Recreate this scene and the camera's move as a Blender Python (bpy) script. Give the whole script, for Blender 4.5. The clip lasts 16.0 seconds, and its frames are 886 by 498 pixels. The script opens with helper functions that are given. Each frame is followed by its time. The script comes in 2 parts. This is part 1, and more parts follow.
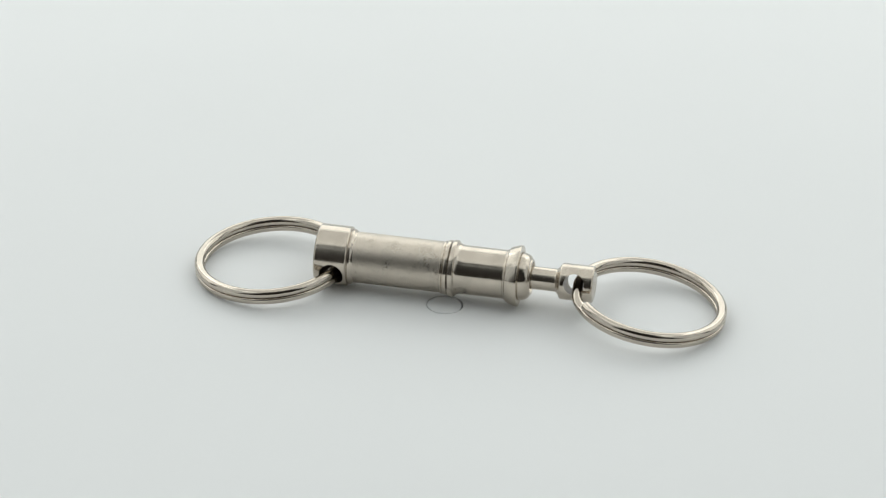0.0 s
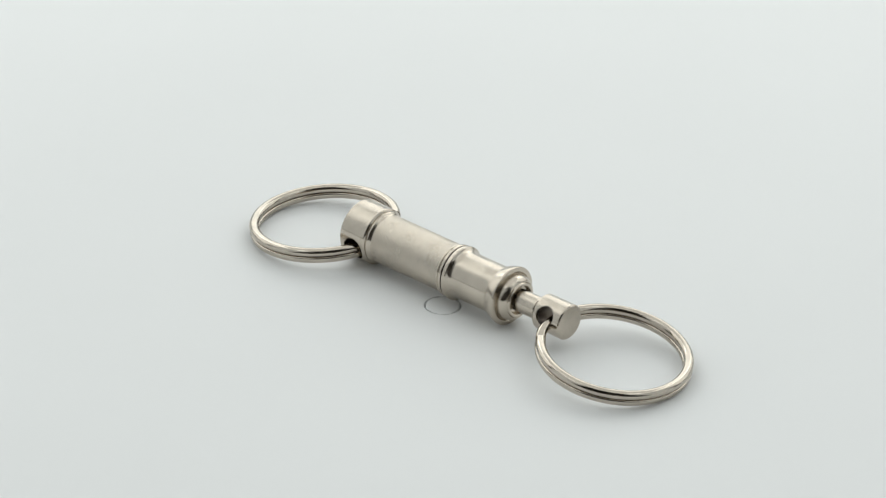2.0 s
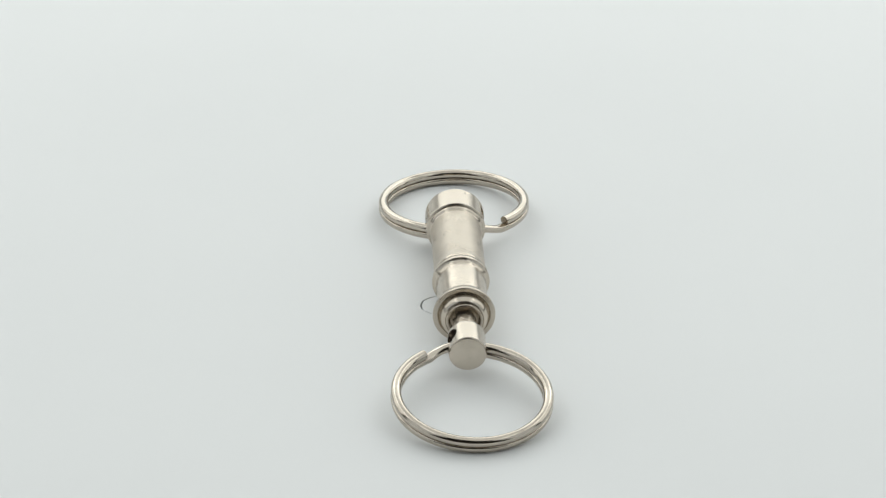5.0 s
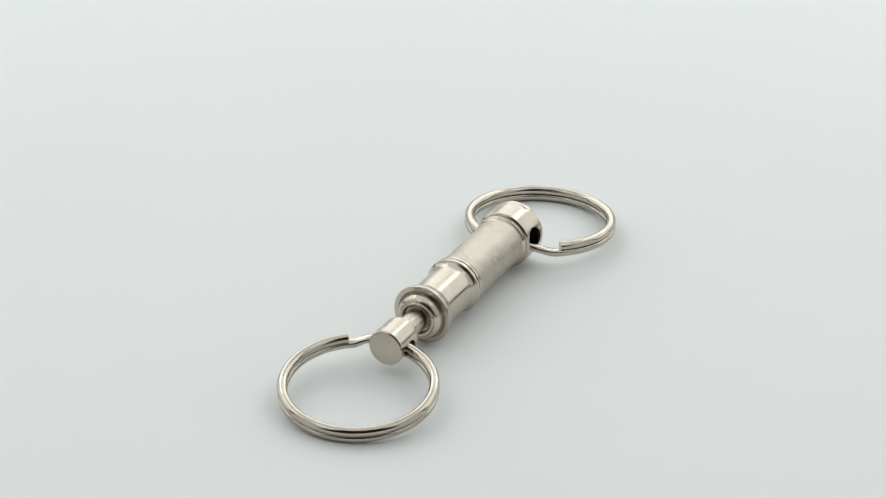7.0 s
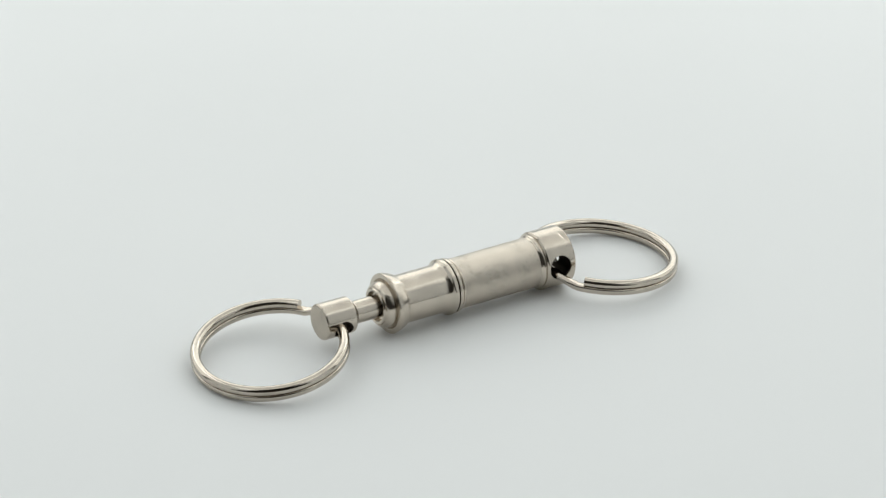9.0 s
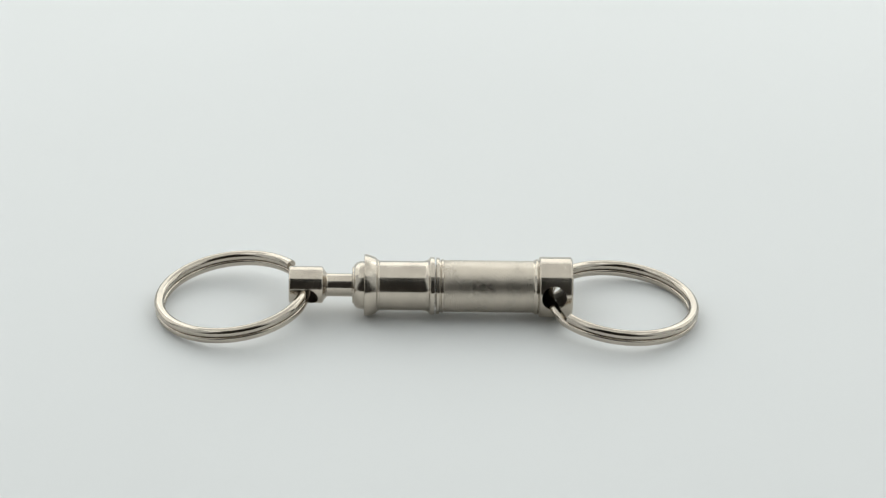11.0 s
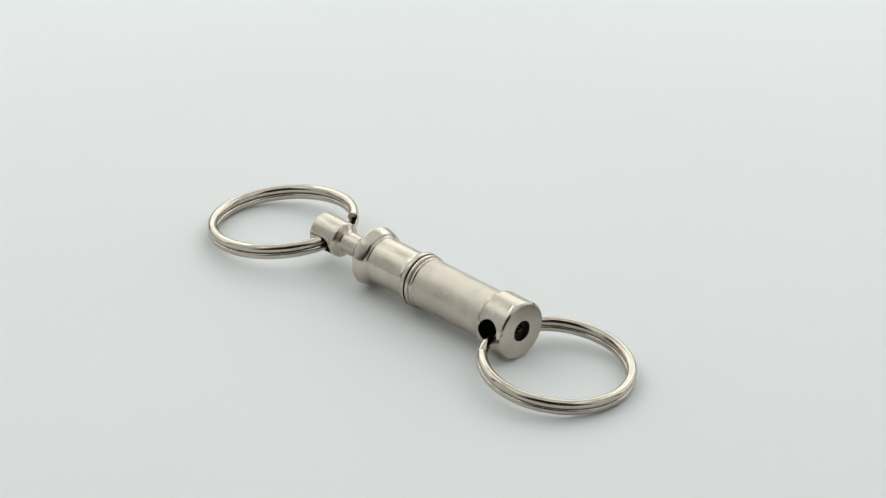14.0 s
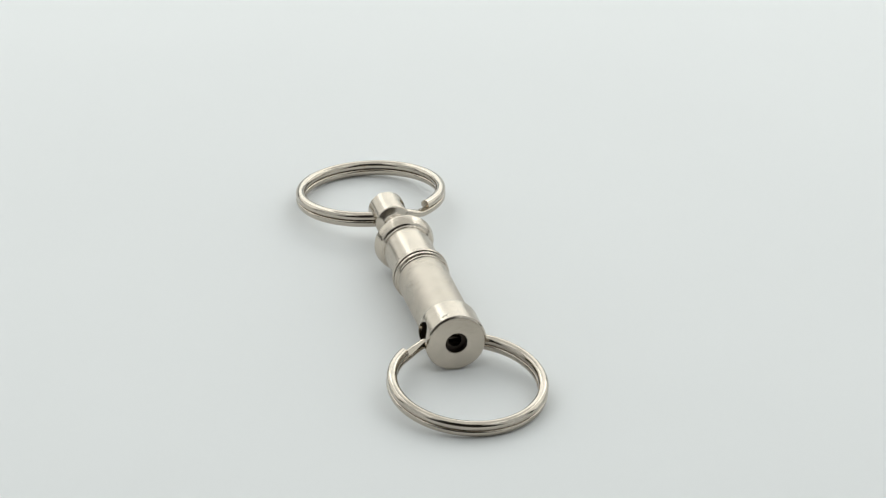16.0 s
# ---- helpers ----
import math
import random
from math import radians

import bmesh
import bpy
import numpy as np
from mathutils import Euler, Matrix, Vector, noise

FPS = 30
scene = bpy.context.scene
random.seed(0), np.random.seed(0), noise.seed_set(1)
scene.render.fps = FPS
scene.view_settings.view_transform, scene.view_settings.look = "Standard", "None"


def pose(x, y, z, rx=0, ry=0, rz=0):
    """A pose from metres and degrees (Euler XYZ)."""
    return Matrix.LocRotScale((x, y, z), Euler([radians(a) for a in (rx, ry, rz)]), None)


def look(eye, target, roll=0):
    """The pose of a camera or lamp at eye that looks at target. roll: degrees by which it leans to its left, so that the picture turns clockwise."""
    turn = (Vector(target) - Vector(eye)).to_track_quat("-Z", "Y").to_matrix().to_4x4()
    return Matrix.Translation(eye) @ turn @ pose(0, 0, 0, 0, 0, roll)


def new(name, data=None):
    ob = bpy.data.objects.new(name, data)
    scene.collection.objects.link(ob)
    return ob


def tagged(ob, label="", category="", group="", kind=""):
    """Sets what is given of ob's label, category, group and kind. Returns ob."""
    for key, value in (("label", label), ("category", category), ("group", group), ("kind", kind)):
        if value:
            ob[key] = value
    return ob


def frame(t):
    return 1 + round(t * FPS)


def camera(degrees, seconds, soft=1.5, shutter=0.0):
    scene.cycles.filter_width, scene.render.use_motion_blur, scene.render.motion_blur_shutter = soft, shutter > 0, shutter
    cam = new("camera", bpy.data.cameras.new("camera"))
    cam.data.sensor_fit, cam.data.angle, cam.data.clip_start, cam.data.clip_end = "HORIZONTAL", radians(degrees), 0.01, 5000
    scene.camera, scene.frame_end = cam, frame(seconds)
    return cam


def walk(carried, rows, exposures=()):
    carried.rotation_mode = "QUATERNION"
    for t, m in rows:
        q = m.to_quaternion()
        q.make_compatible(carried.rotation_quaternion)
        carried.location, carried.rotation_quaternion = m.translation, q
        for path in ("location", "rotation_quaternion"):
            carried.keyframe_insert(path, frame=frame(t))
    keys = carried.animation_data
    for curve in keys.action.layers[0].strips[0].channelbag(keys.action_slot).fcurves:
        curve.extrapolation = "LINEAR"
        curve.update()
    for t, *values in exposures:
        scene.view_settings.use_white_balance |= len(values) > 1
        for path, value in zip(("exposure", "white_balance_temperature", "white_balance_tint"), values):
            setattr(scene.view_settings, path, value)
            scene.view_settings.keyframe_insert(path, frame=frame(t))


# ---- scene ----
EYE = (0.0, -0.55003, 0.31855)
AIM = (0.00026, 0.87203, -0.48945)
cam = camera(12.83, 16.0, soft=1.3)
STAND = look(EYE, [e + 0.63 * a for e, a in zip(EYE, AIM)], 1.45)
walk(cam, [(0.0, STAND), (16.0, STAND)], exposures=[(0.0, 0.0, 6500, 10), (16.0, 0.0, 6500, 10)])

# the turntable: one even turn, degrees at the start and degrees per second
TURN_START, TURN_RATE = 0.0, -15.237

# ---- light: a product table in a tent of soft boxes, open towards the camera ----
world = bpy.data.worlds.new("studio_air")
scene.world = world
world.use_nodes = True
world.node_tree.nodes["Background"].inputs[0].default_value = (0.80, 0.90, 1.0, 1)
world.node_tree.nodes["Background"].inputs[1].default_value = 0.02


def soft_box(name, eye, target, wide, high, watts, tint):
    lamp = bpy.data.lights.new(name, "AREA")
    lamp.shape, lamp.size, lamp.size_y = "RECTANGLE", wide, high
    lamp.energy, lamp.color = watts, tint
    ob = new(name, lamp)
    ob.matrix_basis = look(eye, target)
    return ob


WHITE, COOL = (0.964, 1.0, 0.974), (0.935, 1.0, 1.0)
soft_box("soft_box_overhead", (0.0, 0.10, 0.72), (0.0, 0.0, 0.0), 1.05, 0.92, 2.62, WHITE)
soft_box("soft_box_back", (0.0, 0.80, 0.47), (0.0, 0.0, 0.0), 1.15, 0.62, 3.4, WHITE)
for side in (-1, 1):
    soft_box("soft_box_rear_side", (0.58 * side, 0.42, 0.38), (0.0, 0.26, 0.0), 0.74, 0.72, 2.05, WHITE)
    soft_box("soft_box_front_side", (0.60 * side, -0.30, 0.40), (0.0, -0.26, 0.0), 0.60, 0.95, 1.12, COOL)


# ---- materials ----
def material(name):
    mat = bpy.data.materials.new(name)
    mat.use_nodes = True
    return mat, mat.node_tree.nodes, mat.node_tree.links, mat.node_tree.nodes["Principled BSDF"]


def ramp(nodes, links, value, stops):
    node = nodes.new("ShaderNodeValToRGB")
    while len(node.color_ramp.elements) < len(stops):
        node.color_ramp.elements.new(0.5)
    for element, (place, level) in zip(node.color_ramp.elements, stops):
        element.position = place
        element.color = (*level, 1) if isinstance(level, tuple) else (level, level, level, 1)
    links.new(value, node.inputs[0])
    return node.outputs[0]


def grain(nodes, links, scale, stretch=(1, 1, 1), detail=4.0, rough=0.55):
    """Noise in the part's own space."""
    where = nodes.new("ShaderNodeTexCoord")
    mapping = nodes.new("ShaderNodeMapping")
    mapping.inputs["Scale"].default_value = stretch
    tex = nodes.new("ShaderNodeTexNoise")
    tex.inputs["Scale"].default_value, tex.inputs["Detail"].default_value = scale, detail
    tex.inputs["Roughness"].default_value = rough
    links.new(where.outputs["Object"], mapping.inputs[0])
    links.new(mapping.outputs[0], tex.inputs["Vector"])
    return tex.outputs["Fac"]


def nickel(name, low, high, fine_scale, stretch, relief, turned=0.0, hatch=0.0, tint=(0.61, 0.548, 0.468)):
    """Nickel plate: fine grain in gloss and relief, cloudy wear in gloss and tint; turned: lathe marks round x; hatch: crossed rub lines."""
    mat, nodes, links, shader = material(name)
    shader.inputs["Metallic"].default_value = 1.0
    wear = grain(nodes, links, 300, detail=4)
    fine = grain(nodes, links, fine_scale, stretch, 4, 0.6)
    links.new(ramp(nodes, links, wear, [(0.3, tuple(c * 0.84 for c in tint)), (0.7, tint)]), shader.inputs["Base Color"])
    both = nodes.new("ShaderNodeMath")
    both.operation = "MULTIPLY_ADD"
    both.inputs[1].default_value = 0.5
    half = nodes.new("ShaderNodeMath")
    half.operation = "MULTIPLY"
    half.inputs[1].default_value = 0.5
    links.new(wear, half.inputs[0])
    links.new(fine, both.inputs[0])
    links.new(half.outputs[0], both.inputs[2])
    links.new(ramp(nodes, links, both.outputs[0], [(0.38, low), (0.62, high)]), shader.inputs["Roughness"])
    height = fine
    if hatch:
        # a rubbed patch of fine curved lines, strongest half-way along
        where = nodes.new("ShaderNodeTexCoord")
        for turn, spacing in ((12, 0.00034), (-58, 0.00045)):
            mapping = nodes.new("ShaderNodeMapping")
            mapping.inputs["Rotation"].default_value = (0, 0, radians(turn))
            lines = nodes.new("ShaderNodeTexWave")
            lines.inputs["Scale"].default_value = 0.314 / spacing
            lines.inputs["Distortion"].default_value = 9.0
            lines.inputs["Detail"].default_value = 2.0
            lines.inputs["Detail Scale"].default_value = 0.22
            links.new(where.outputs["Object"], mapping.inputs[0])
            links.new(mapping.outputs[0], lines.inputs["Vector"])
            patch = ramp(nodes, links, grain(nodes, links, 170, detail=2), [(0.47, 0.0), (0.62, hatch)])
            add = nodes.new("ShaderNodeMath")
            add.operation = "MULTIPLY_ADD"
            links.new(lines.outputs["Fac"], add.inputs[0])
            links.new(patch, add.inputs[1])
            links.new(height, add.inputs[2])
            height = add.outputs[0]
    bump = nodes.new("ShaderNodeBump")
    bump.inputs["Strength"].default_value, bump.inputs["Distance"].default_value = 1.0, relief
    links.new(height, bump.inputs["Height"])
    links.new(bump.outputs[0], shader.inputs["Normal"])
    if turned:
        shader.inputs["Anisotropic"].default_value = turned
        shader.inputs["Anisotropic Rotation"].default_value = 0.25
        tangent = nodes.new("ShaderNodeTangent")
        tangent.direction_type, tangent.axis = "RADIAL", "X"
        links.new(tangent.outputs[0], shader.inputs["Tangent"])
    return mat


NICKEL = nickel("polished_nickel", 0.15, 0.24, 1500, (2.5, 0.5, 0.5), 0.000014, turned=0.9)
SATIN = nickel("brushed_nickel", 0.25, 0.37, 8000, (1.0, 0.8, 0.8), 0.000055, turned=0.5, hatch=0.25)
WIRE = nickel("nickel_wire", 0.08, 0.14, 1600, (1, 1, 1), 0.00001, tint=(0.575, 0.517, 0.443))
THROUGH = nickel("dull_hole_wall", 0.3, 0.45, 1600, (1, 1, 1), 0.00004, tint=(0.22, 0.19, 0.165))
# near-black, rougher metal for the inner faces of the cap's holes
BORE = nickel("dark_bore", 0.35, 0.5, 1600, (1, 1, 1), 0.00004, tint=(0.055, 0.045, 0.038))


def matt_white(name, level, rough):
    mat, nodes, links, shader = material(name)
    cloud = grain(nodes, links, 14, detail=3)
    fine = grain(nodes, links, 2200, detail=2)
    links.new(ramp(nodes, links, cloud, [(0.3, tuple(c * 0.985 for c in level)), (0.7, level)]), shader.inputs["Base Color"])
    shader.inputs["Roughness"].default_value = rough
    shader.inputs["Specular IOR Level"].default_value = 0.08
    bump = nodes.new("ShaderNodeBump")
    bump.inputs["Strength"].default_value, bump.inputs["Distance"].default_value = 0.05, 0.00003
    links.new(fine, bump.inputs["Height"])
    links.new(bump.outputs[0], shader.inputs["Normal"])
    return mat


PLATE = matt_white("white_turntable_top", (0.836, 0.846, 0.848), 0.85)
PAPER = matt_white("white_backdrop_paper", (0.80, 0.81, 0.81), 0.8)
GREY = matt_white("grey_studio_wall", (0.185, 0.17, 0.155), 0.9)
GAP = matt_white("dark_gap", (0.03, 0.03, 0.03), 0.9)


# ---- mesh helpers ----
def part(name, bm, mat, parent, label="", smooth=35):
    me = bpy.data.meshes.new(name)
    bm.to_mesh(me)
    bm.free()
    me.materials.append(mat)
    if smooth:
        me.polygons.foreach_set("use_smooth", [True] * len(me.polygons))
        me.set_sharp_from_angle(angle=radians(smooth))
    ob = new(name, me)
    ob.parent = parent
    return tagged(ob, label)


def rounded(points, steps=5):
    """A profile whose corners (s, r, radius) are rounded."""
    out = []
    for i, (s, r, rad) in enumerate(points):
        if rad == 0 or i in (0, len(points) - 1):
            out.append((s, r))
            continue
        p = Vector((s, r))
        a, b = Vector(points[i - 1][:2]) - p, Vector(points[i + 1][:2]) - p
        cut = min(rad, a.length * 0.49, b.length * 0.49)
        a, b = p + a.normalized() * cut, p + b.normalized() * cut
        for k in range(steps + 1):
            u = k / steps
            out.append(tuple((1 - u) ** 2 * a + 2 * u * (1 - u) * p + u * u * b))
    return out


def lathe(profile, segs=120, longest=0.5):
    """A solid turned about x; profile in millimetres, from axis to axis or closed on itself."""
    fine = []
    for (s0, r0), (s1, r1) in zip(profile, profile[1:]):
        n = max(1, math.ceil(math.hypot(s1 - s0, r1 - r0) / longest))
        fine += [(s0 + (s1 - s0) * k / n, r0 + (r1 - r0) * k / n) for k in range(n)]
    fine.append(profile[-1])
    bm = bmesh.new()
    rows = []
    for s, r in fine:
        if r < 1e-6:
            rows.append([bm.verts.new((s / 1000, 0, 0))])
        else:
            rows.append([bm.verts.new((s / 1000, r / 1000 * math.cos(a), r / 1000 * math.sin(a)))
                         for a in (2 * math.pi * k / segs for k in range(segs))])
    for one, two in zip(rows, rows[1:]):
        for k in range(segs):
            j = (k + 1) % segs
            if len(one) == 1 and len(two) == 1:
                continue
            if len(one) == 1:
                bm.faces.new((one[0], two[k], two[j]))
            elif len(two) == 1:
                bm.faces.new((one[k], two[0], one[j]))
            else:
                bm.faces.new((one[k], two[k], two[j], one[j]))
    bmesh.ops.recalc_face_normals(bm, faces=bm.faces)
    return bm


def drilled(bm, holes):
    """Cuts round holes out of a solid: (s, radius, tilt about x, start, end) in millimetres and degrees."""
    me = bpy.data.meshes.new("blank")
    bm.to_mesh(me)
    bm.free()
    blank = new("blank", me)
    drills = []
    for s, rad, tilt, start, end in holes:
        cut = lathe([(start, 0), (start, rad), (end, rad), (end, 0)], 64, 0.6)
        turn = pose(0, 0, 0, tilt, 0, 0) @ pose(0, 0, 0, 0, 0, 90)
        bmesh.ops.transform(cut, matrix=Matrix.Translation((s / 1000, 0, 0)) @ turn, verts=cut.verts)
        dm = bpy.data.meshes.new("drill")
        cut.to_mesh(dm)
        cut.free()
        drill = new("drill", dm)
        mod = blank.modifiers.new("hole", "BOOLEAN")
        mod.operation, mod.solver, mod.object = "DIFFERENCE", "EXACT", drill
        drills.append(drill)
    bpy.context.view_layer.update()
    done = bmesh.new()
    done.from_object(blank, bpy.context.evaluated_depsgraph_get())
    for ob in (blank, *drills):
        bpy.data.objects.remove(ob)
    return done


def tube(path, ways, wide, high, segs=28):
    """A wire swept along path, round on its free side and squarer where the turns touch;
    ways gives, point by point, the outward and upward ways and the free side, 1 above to -1 below."""
    bm = bmesh.new()
    rows = []
    for p, (out, up, free) in zip(path, ways):
        row = []
        for k in range(segs):
            a = 2 * math.pi * k / segs
            side = free * (1 if math.sin(a) > 0 else -1)
            power = 1.0 if side > 0 else 1.0 + 0.4 * side
            c, s = (math.copysign(abs(q) ** power, q) for q in (math.cos(a), math.sin(a)))
            row.append(bm.verts.new(p + out * (wide / 2 * c) + up * (high / 2 * (s * (1 + 0.16 * side) - 0.16 * free))))
        rows.append(row)
    for one, two in zip(rows, rows[1:]):
        for k in range(segs):
            j = (k + 1) % segs
            bm.faces.new((one[k], one[j], two[j], two[k]))
    bm.faces.new(rows[0])
    bm.faces.new(rows[-1][::-1])
    bmesh.ops.recalc_face_normals(bm, faces=bm.faces)
    return bm


# ---- the setting: paper sweep and plain studio walls ----
TABLE = -0.030


def backdrop():
    """A white paper sweep that lies flat and curves up behind."""
    line = [(-0.9, 0.0)] + [(0.75 + 0.35 * math.sin(a), 0.35 - 0.35 * math.cos(a)) for a in
                           (math.pi / 2 * k / 16 for k in range(17))] + [(1.1, 1.0)]
    bm = bmesh.new()
    rows = [[bm.verts.new((x, y, TABLE + z)) for x in (-0.85, 0.85)] for y, z in line]
    rows += [[bm.verts.new((x, y, TABLE + z)) for x in (-0.85, 0.85)]
             for y, z in [(y + (0.002 if z > 0.3 else 0), z - 0.002) for y, z in reversed(line)]]
    for one, two in zip(rows, rows[1:] + rows[:1]):
        bm.faces.new((one[0], one[1], two[1], two[0]))
    bmesh.ops.recalc_face_normals(bm, faces=bm.faces)
    ob = part("backdrop", bm, PAPER, None, "seamless white paper sweep curving up behind")
    tagged(ob, category="backdrop", kind="structure")


def room():
    w, f, b, lo, hi = 1.6, -1.8, 1.8, TABLE - 0.006, 2.2
    t = 0.1
    boxes = {"wall_north": ((-w, b, lo), (w, b + t, hi)), "wall_south": ((-w, f - t, lo), (w, f, hi)),
             "wall_east": ((w, f, lo), (w + t, b, hi)), "wall_west": ((-w - t, f, lo), (-w, b, hi)),
             "ceiling": ((-w, f, hi + 0.003), (w, b, hi + t)), "floor": ((-w, f, lo - t), (w, b, lo))}
    for name, (a, c) in boxes.items():
        bm = bmesh.new()
        bmesh.ops.create_cube(bm, size=1)
        size, mid = [q - p for p, q in zip(a, c)], [(p + q) / 2 for p, q in zip(a, c)]
        bmesh.ops.transform(bm, matrix=Matrix.Translation(mid) @ Matrix.Diagonal((*size, 1)), verts=bm.verts)
        tagged(part(name, bm, GREY, None, "plain dark grey matt studio " + name.split("_")[0], smooth=0), category=name.split("_")[0], kind="structure")


backdrop()
room()


# ---- the turntable ----
def turntable():
    """A white plate with a small round plug near its centre, a narrow dark gap about it."""
    root = tagged(new("turntable"), "round matt white display turntable with a small centre plug", "turntable")
    root.matrix_basis = pose(0, 0, TABLE)
    top = -TABLE * 1000 - 0.2
    cx, cy = 0.00066, -0.00043
    bm = bmesh.new()
    segs, hole, plate, low = 144, 0.00302, 0.24, 0.012
    rings = []
    for rad, z, mid in ((hole, top / 1000 - 0.002, 1), (hole, top / 1000, 1), (0.02, top / 1000, 0), (0.08, top / 1000, 0), (plate - 0.002, top / 1000, 0),
                        (plate - 0.0006, top / 1000 - 0.0006, 0), (plate, top / 1000 - 0.002, 0), (plate, low, 0), (0.10, low, 0)):
        rings.append([bm.verts.new((cx * mid + rad * math.cos(a), cy * mid + rad * math.sin(a), z))
                      for a in (2 * math.pi * k / segs for k in range(segs))])
    for one, two in zip(rings, rings[1:]):
        for k in range(segs):
            bm.faces.new((one[k], one[(k + 1) % segs], two[(k + 1) % segs], two[k]))
    bm.faces.new(rings[0])
    bm.faces.new(rings[-1])
    bmesh.ops.recalc_face_normals(bm, faces=bm.faces)
    plate_ob = part("plate", bm, PLATE, root)
    # well floor under the plug
    bm = bmesh.new()
    bmesh.ops.create_cone(bm, cap_ends=True, segments=64, radius1=hole - 0.00002, radius2=hole - 0.00002, depth=0.0002)
    bmesh.ops.translate(bm, verts=bm.verts, vec=(cx, cy, top / 1000 - 0.0018))
    part("well", bm, GAP, plate_ob, "dark narrow gap round the plug")
    # plug, its rim slightly chipped so that the gap varies
    bm = bmesh.new()
    rows = []
    for drop, inset in ((0.0012, 0.0), (0.00012, 0.0), (0.00002, 0.00008), (0.0, 0.0003)):
        row = []
        for k in range(segs):
            a = 2 * math.pi * k / segs
            rag = 0.00025 + 0.00024 * noise.noise((2.6 * math.cos(a), 2.6 * math.sin(a), 3.1)) + 0.00010 * noise.noise((8 * math.cos(a), 8 * math.sin(a), 1)) + 0.00012 * math.cos(a) ** 8 * (math.cos(a) > 0)
            rad = hole - max(rag, 0.00003) - inset
            row.append(bm.verts.new((cx + rad * math.cos(a), cy + rad * math.sin(a), top / 1000 - drop)))
        rows.append(row)
    for one, two in zip(rows, rows[1:]):
        for k in range(segs):
            bm.faces.new((one[k], one[(k + 1) % segs], two[(k + 1) % segs], two[k]))
    bm.faces.new(rows[-1])
    bm.faces.new(rows[0][::-1])
    bmesh.ops.recalc_face_normals(bm, faces=bm.faces)
    part("plug", bm, PLATE, root, "small round white plug with a chipped rim")
    bm = bmesh.new()
    bmesh.ops.create_cone(bm, cap_ends=True, segments=96, radius1=0.11, radius2=0.10, depth=low)
    bmesh.ops.translate(bm, verts=bm.verts, vec=(0, 0, low / 2))
    part("base", bm, PLATE, root)
    return root


# ---- the key ring ----
END_A, END_B = Vector((-19.94, 6.85, 4.75)) / 1000, Vector((24.53, -1.47, 4.80)) / 1000


def split_ring(name, centre, normal, radius, start, step, bulge, root, label):
    """Two turns of flattened wire; the single stretch between the two ends steps from one turn to the other."""
    up = Vector((*normal, 1)).normalized()
    ex = Vector((1, 0, 0))
    ex = (ex - up * ex.dot(up)).normalized()
    ey = up.cross(ex)
    wide, high = 1.62, 1.28
    path, ways = [], []
    first, last = start, start + 720 - step - 4
    n = 300
    for k in range(n + 1):
        a = first + (last - first) * k / n
        u = (a - (start + 360 - step)) / (step - 5)
        u = min(max(u, 0.0), 1.0)
        level = 0.5 - (0.3 * (3 * u * u - 2 * u ** 3) + 0.7 * u)
        out = ex * math.cos(radians(a)) + ey * math.sin(radians(a))
        rad = radius + bulge * math.sin(math.pi * u)
        path.append((Vector(centre) + out * rad + up * (level * (high + 0.02))) / 1000)
        ways.append((out / 1000, up / 1000, 2 * level))
    return part(name, tube(path, ways, wide, high), WIRE, root, label, smooth=40)


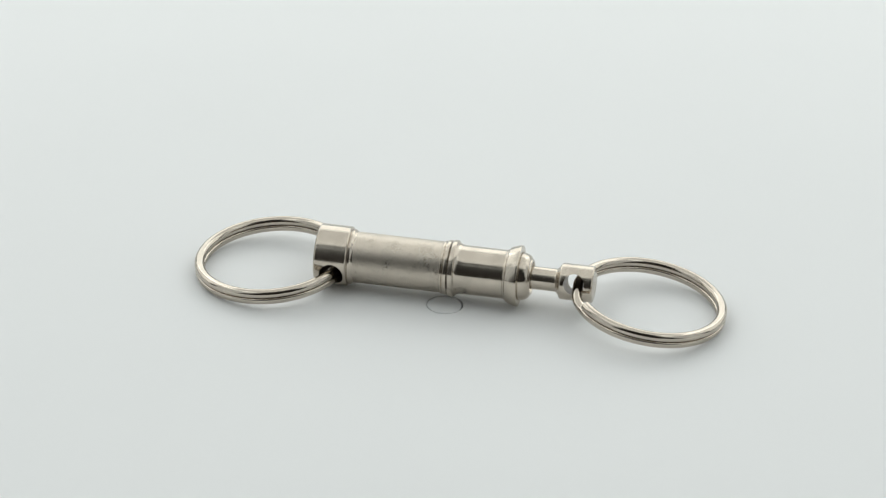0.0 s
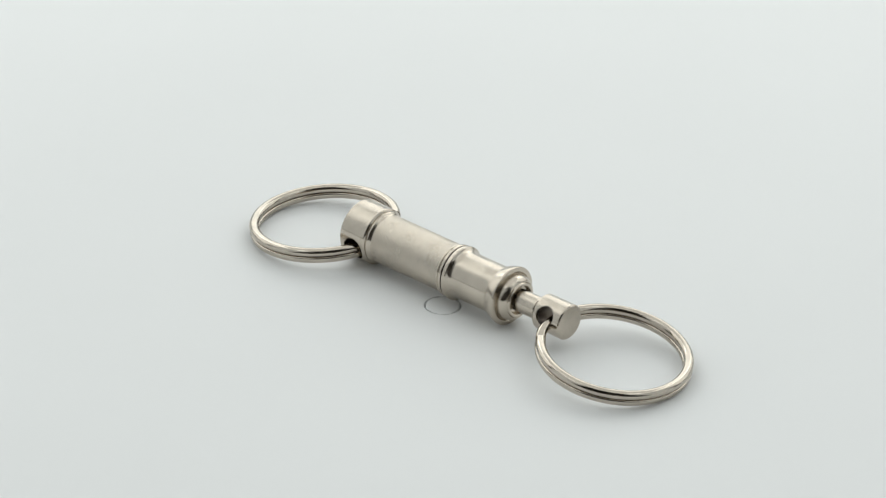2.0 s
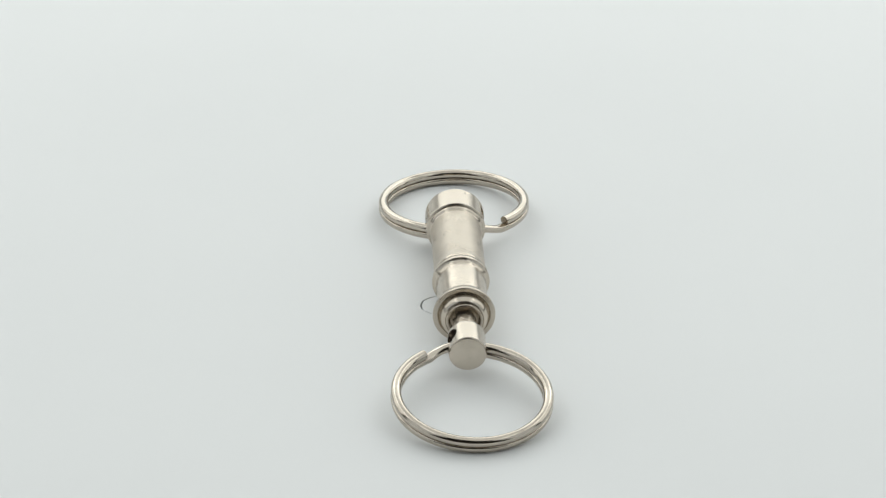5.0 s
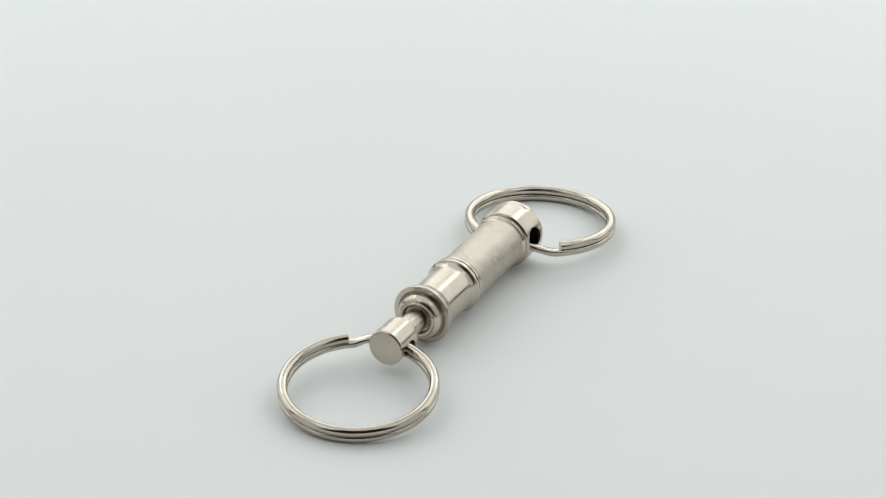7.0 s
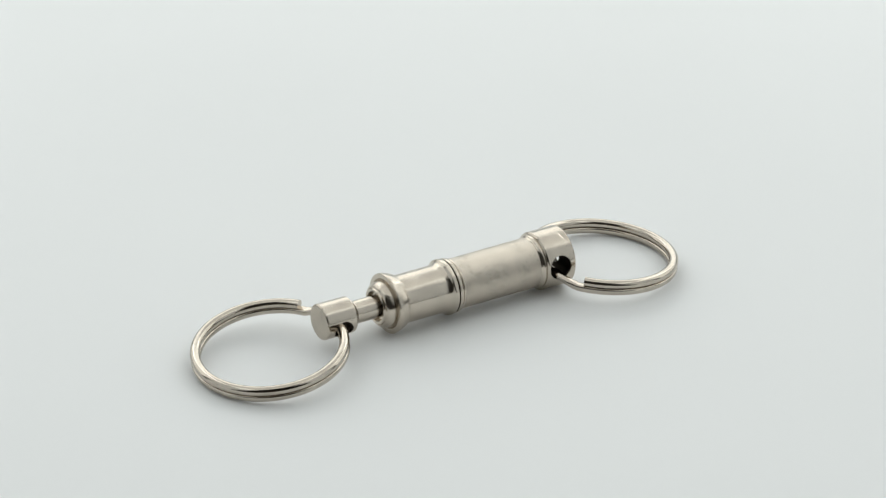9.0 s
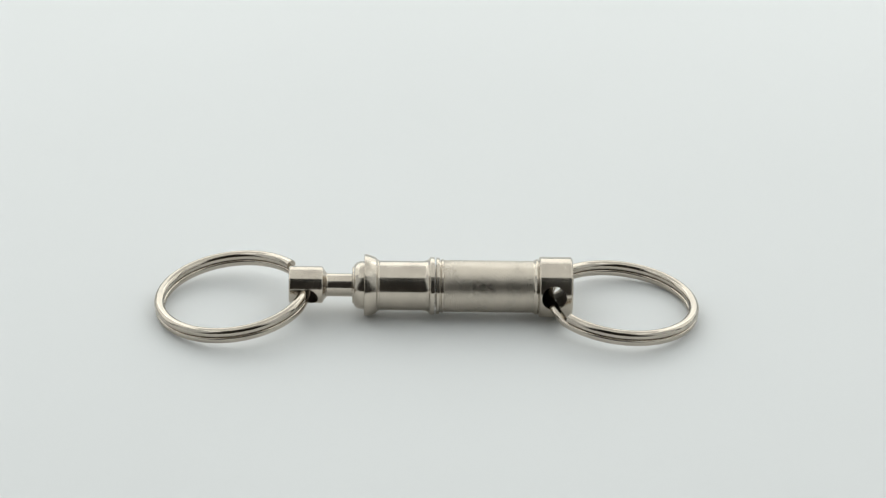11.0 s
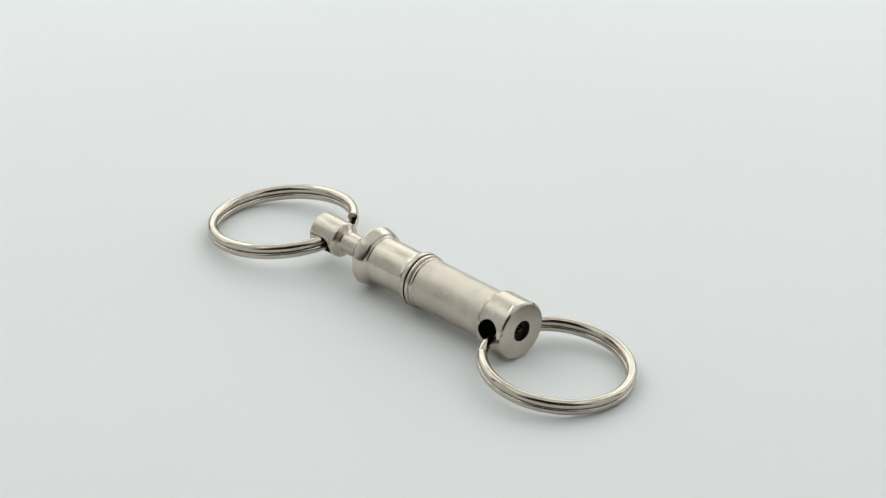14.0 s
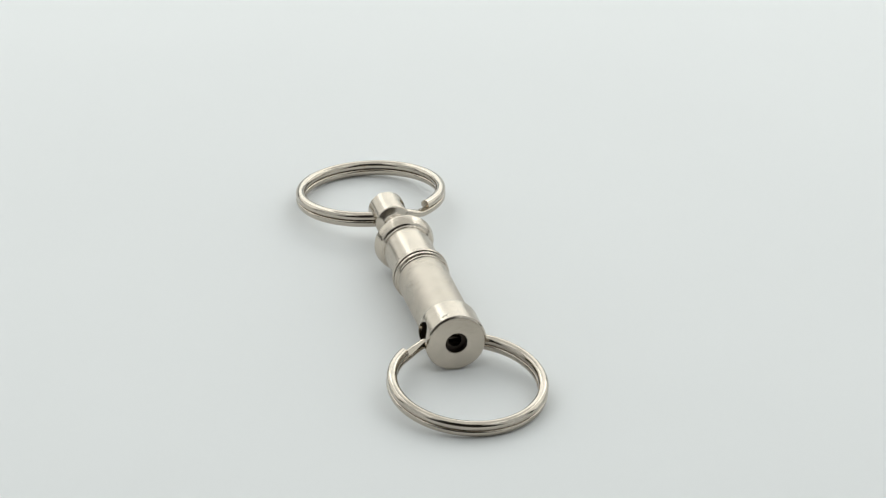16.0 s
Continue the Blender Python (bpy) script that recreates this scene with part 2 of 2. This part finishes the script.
def key_ring():
    root = tagged(new("key_ring"), "nickel-plated pull-apart key ring lying on a white turntable", "key ring")
    along = (END_B - END_A).normalized()
    side = Vector((0, 0, 1)).cross(along).normalized()
    lie = Matrix((along, side, along.cross(side))).transposed().to_4x4()
    lie.translation = END_A

    # barrel: plain brushed stretch with a ridged end band and a drilled cap
    prof = rounded([(5.6, 0, 0), (5.6, 4.0, 0), (5.75, 4.14, 0.05), (20.55, 4.14, 0), (20.55, 0, 0)])
    barrel = part("barrel", lathe(prof), SATIN, root, "brushed nickel barrel")
    barrel.matrix_basis = lie
    prof = rounded([(20.4, 0, 0), (20.4, 4.08, 0), (20.5, 4.12, 0.05), (20.62, 4.3, 0.08), (20.92, 4.3, 0.08), (21.02, 4.16, 0.05),
                    (21.16, 4.16, 0.05), (21.26, 4.5, 0.08), (21.76, 4.5, 0.08), (21.76, 3.4, 0.05), (21.9, 3.4, 0), (21.9, 0, 0)])
    part("end_band", lathe(prof), NICKEL, barrel, "polished nickel band with two ridges")
    prof = rounded([(5.5, 0, 0), (5.5, 1.05, 0), (0.9, 1.05, 0.1), (0.9, 1.75, 0.1), (0.0, 1.75, 0.1), (0.0, 4.54, 0.06), (0.26, 4.84, 0.08), (5.15, 4.84, 0.08),
                    (5.36, 4.58, 0.05), (5.40, 4.36, 0.05), (5.52, 4.36, 0.05), (5.58, 4.48, 0.06), (5.82, 4.44, 0.12), (6.1, 4.2, 0.14), (6.35, 4.12, 0.1), (6.35, 3.6, 0), (6.35, 0, 0)])
    cap = part("cap", drilled(lathe(prof, 240, 0.15), [(3.0, 2.0, 16, -9, 0.3), (3.0, 2.0, 6, -0.3, 9)]), NICKEL, barrel, "polished nickel cap with a dark cross hole and end bore")
    # hole faces below the outer rim take the near-black BORE
    cap.data.materials.append(BORE)
    for face in cap.data.polygons:
        s, off = face.center.x, math.hypot(face.center.y, face.center.z)
        tilt = radians(16 if face.center.y < 0 else 6)
        across = math.hypot(s - 0.003, face.center.z * math.cos(tilt) - face.center.y * math.sin(tilt))
        if 0.00006 < s and (off < 0.0019 or across < 0.00203 and off < (0.0037 if face.center.y < 0 else 0.0044)):
            face.material_index = 1
    # a small slanting nick on the cap's top
    for v in cap.data.vertices:
        off = v.co - Vector((0.0011, 0.00173, 0.00452))
        long, broad = off.y * 0.97 - off.x * 0.24, off.x * 0.97 + off.y * 0.24
        if off.length < 0.0012:
            v.co *= 1 - 0.028 * math.exp(-(long / 0.0005) ** 2 - (broad / 0.00014) ** 2)

    # sliding sleeve: second band, plain stretch, flared lip, domed nose
    prof = rounded([(22.0, 0, 0), (22.0, 3.4, 0), (22.04, 4.58, 0.08), (22.72, 4.62, 0.12), (23.0, 4.22, 0.3), (23.6, 3.96, 0.4), (30.85, 3.95, 0), (30.85, 0, 0)])
    sleeve = part("sleeve", lathe(prof), NICKEL, root, "polished nickel sliding sleeve")
    sleeve.matrix_basis = lie
    prof = rounded([(30.6, 0, 0), (30.6, 3.9, 0), (30.8, 3.93, 0.02), (30.95, 4.10, 0.08), (31.15, 4.12, 0.08), (31.35, 4.46, 0.12), (32.3, 4.82, 0.4),
                    (33.0, 4.97, 0.12), (33.25, 4.93, 0.1), (33.32, 4.2, 0.12), (33.05, 3.95, 0.1), (33.0, 0, 0)])
    part("lip", lathe(prof), NICKEL, sleeve, "flared nickel lip with a fine bead")
    dome = [(33.3 + 1.62 * math.sin(a), 2.98 + 0.87 * math.cos(a)) for a in (math.pi / 2 * k / 14 for k in range(14))]
    prof = [(32.9, 0), (32.9, 3.85)] + dome + [(34.86, 3.0), (34.90, 2.96), (35.1, 2.92), (35.16, 2.84), (35.16, 2.62), (35.08, 2.5), (34.3, 2.3), (34.1, 1.9), (34.1, 0)]
    part("nose", lathe(prof), NICKEL, sleeve, "domed nickel nose with a countersunk mouth")

    # plunger: rod and drilled head
    prof = rounded([(34.0, 0, 0), (34.0, 1.86, 0), (39.2, 1.86, 0.2), (39.45, 2.2, 0.1), (39.5, 0, 0)])
    plunger = part("plunger", lathe(prof, 112), NICKEL, root, "slim nickel plunger rod")
    plunger.matrix_basis = lie
    prof = rounded([(39.35, 0, 0), (39.35, 2.0, 0), (39.55, 2.3, 0.2), (39.95, 2.94, 0.2), (45.1, 2.97, 0.06), (45.3, 2.76, 0.05), (45.32, 0, 0)])
    head = part("head", drilled(lathe(prof, 112), [(42.3, 1.68, -21, -9, 9)]), NICKEL, plunger, "cylindrical nickel head with a cross hole")
    head.data.materials.append(THROUGH)
    for face in head.data.polygons:
        tilt = radians(-21)
        across = math.hypot(face.center.x - 0.0423, face.center.z * math.cos(tilt) - face.center.y * math.sin(tilt))
        if across < 0.0017 and math.hypot(face.center.y, face.center.z) < 0.00275:
            face.material_index = 1

    split_ring("split_ring", (-27.68, 8.64, 2.22), (-0.095, -0.0153), 11.76, 32, 28, 0.0, root, "double-coil nickel split ring through the barrel cap")
    split_ring("split_ring", (33.47, -2.87, 2.68), (0.132, -0.0011), 11.74, 206, 24, 0.3, root, "double-coil nickel split ring through the plunger head")
    return root


TABLE_TOP = turntable()
KEY_RING = key_ring()


def motions():
    rows = [t * 0.5 for t in range(33)]
    walk(KEY_RING, [(t, pose(0, 0, 0, 0, 0, TURN_START + TURN_RATE * t)) for t in rows])
    walk(TABLE_TOP, [(t, pose(0, 0, TABLE, 0, 0, TURN_START + TURN_RATE * t)) for t in rows])


motions()
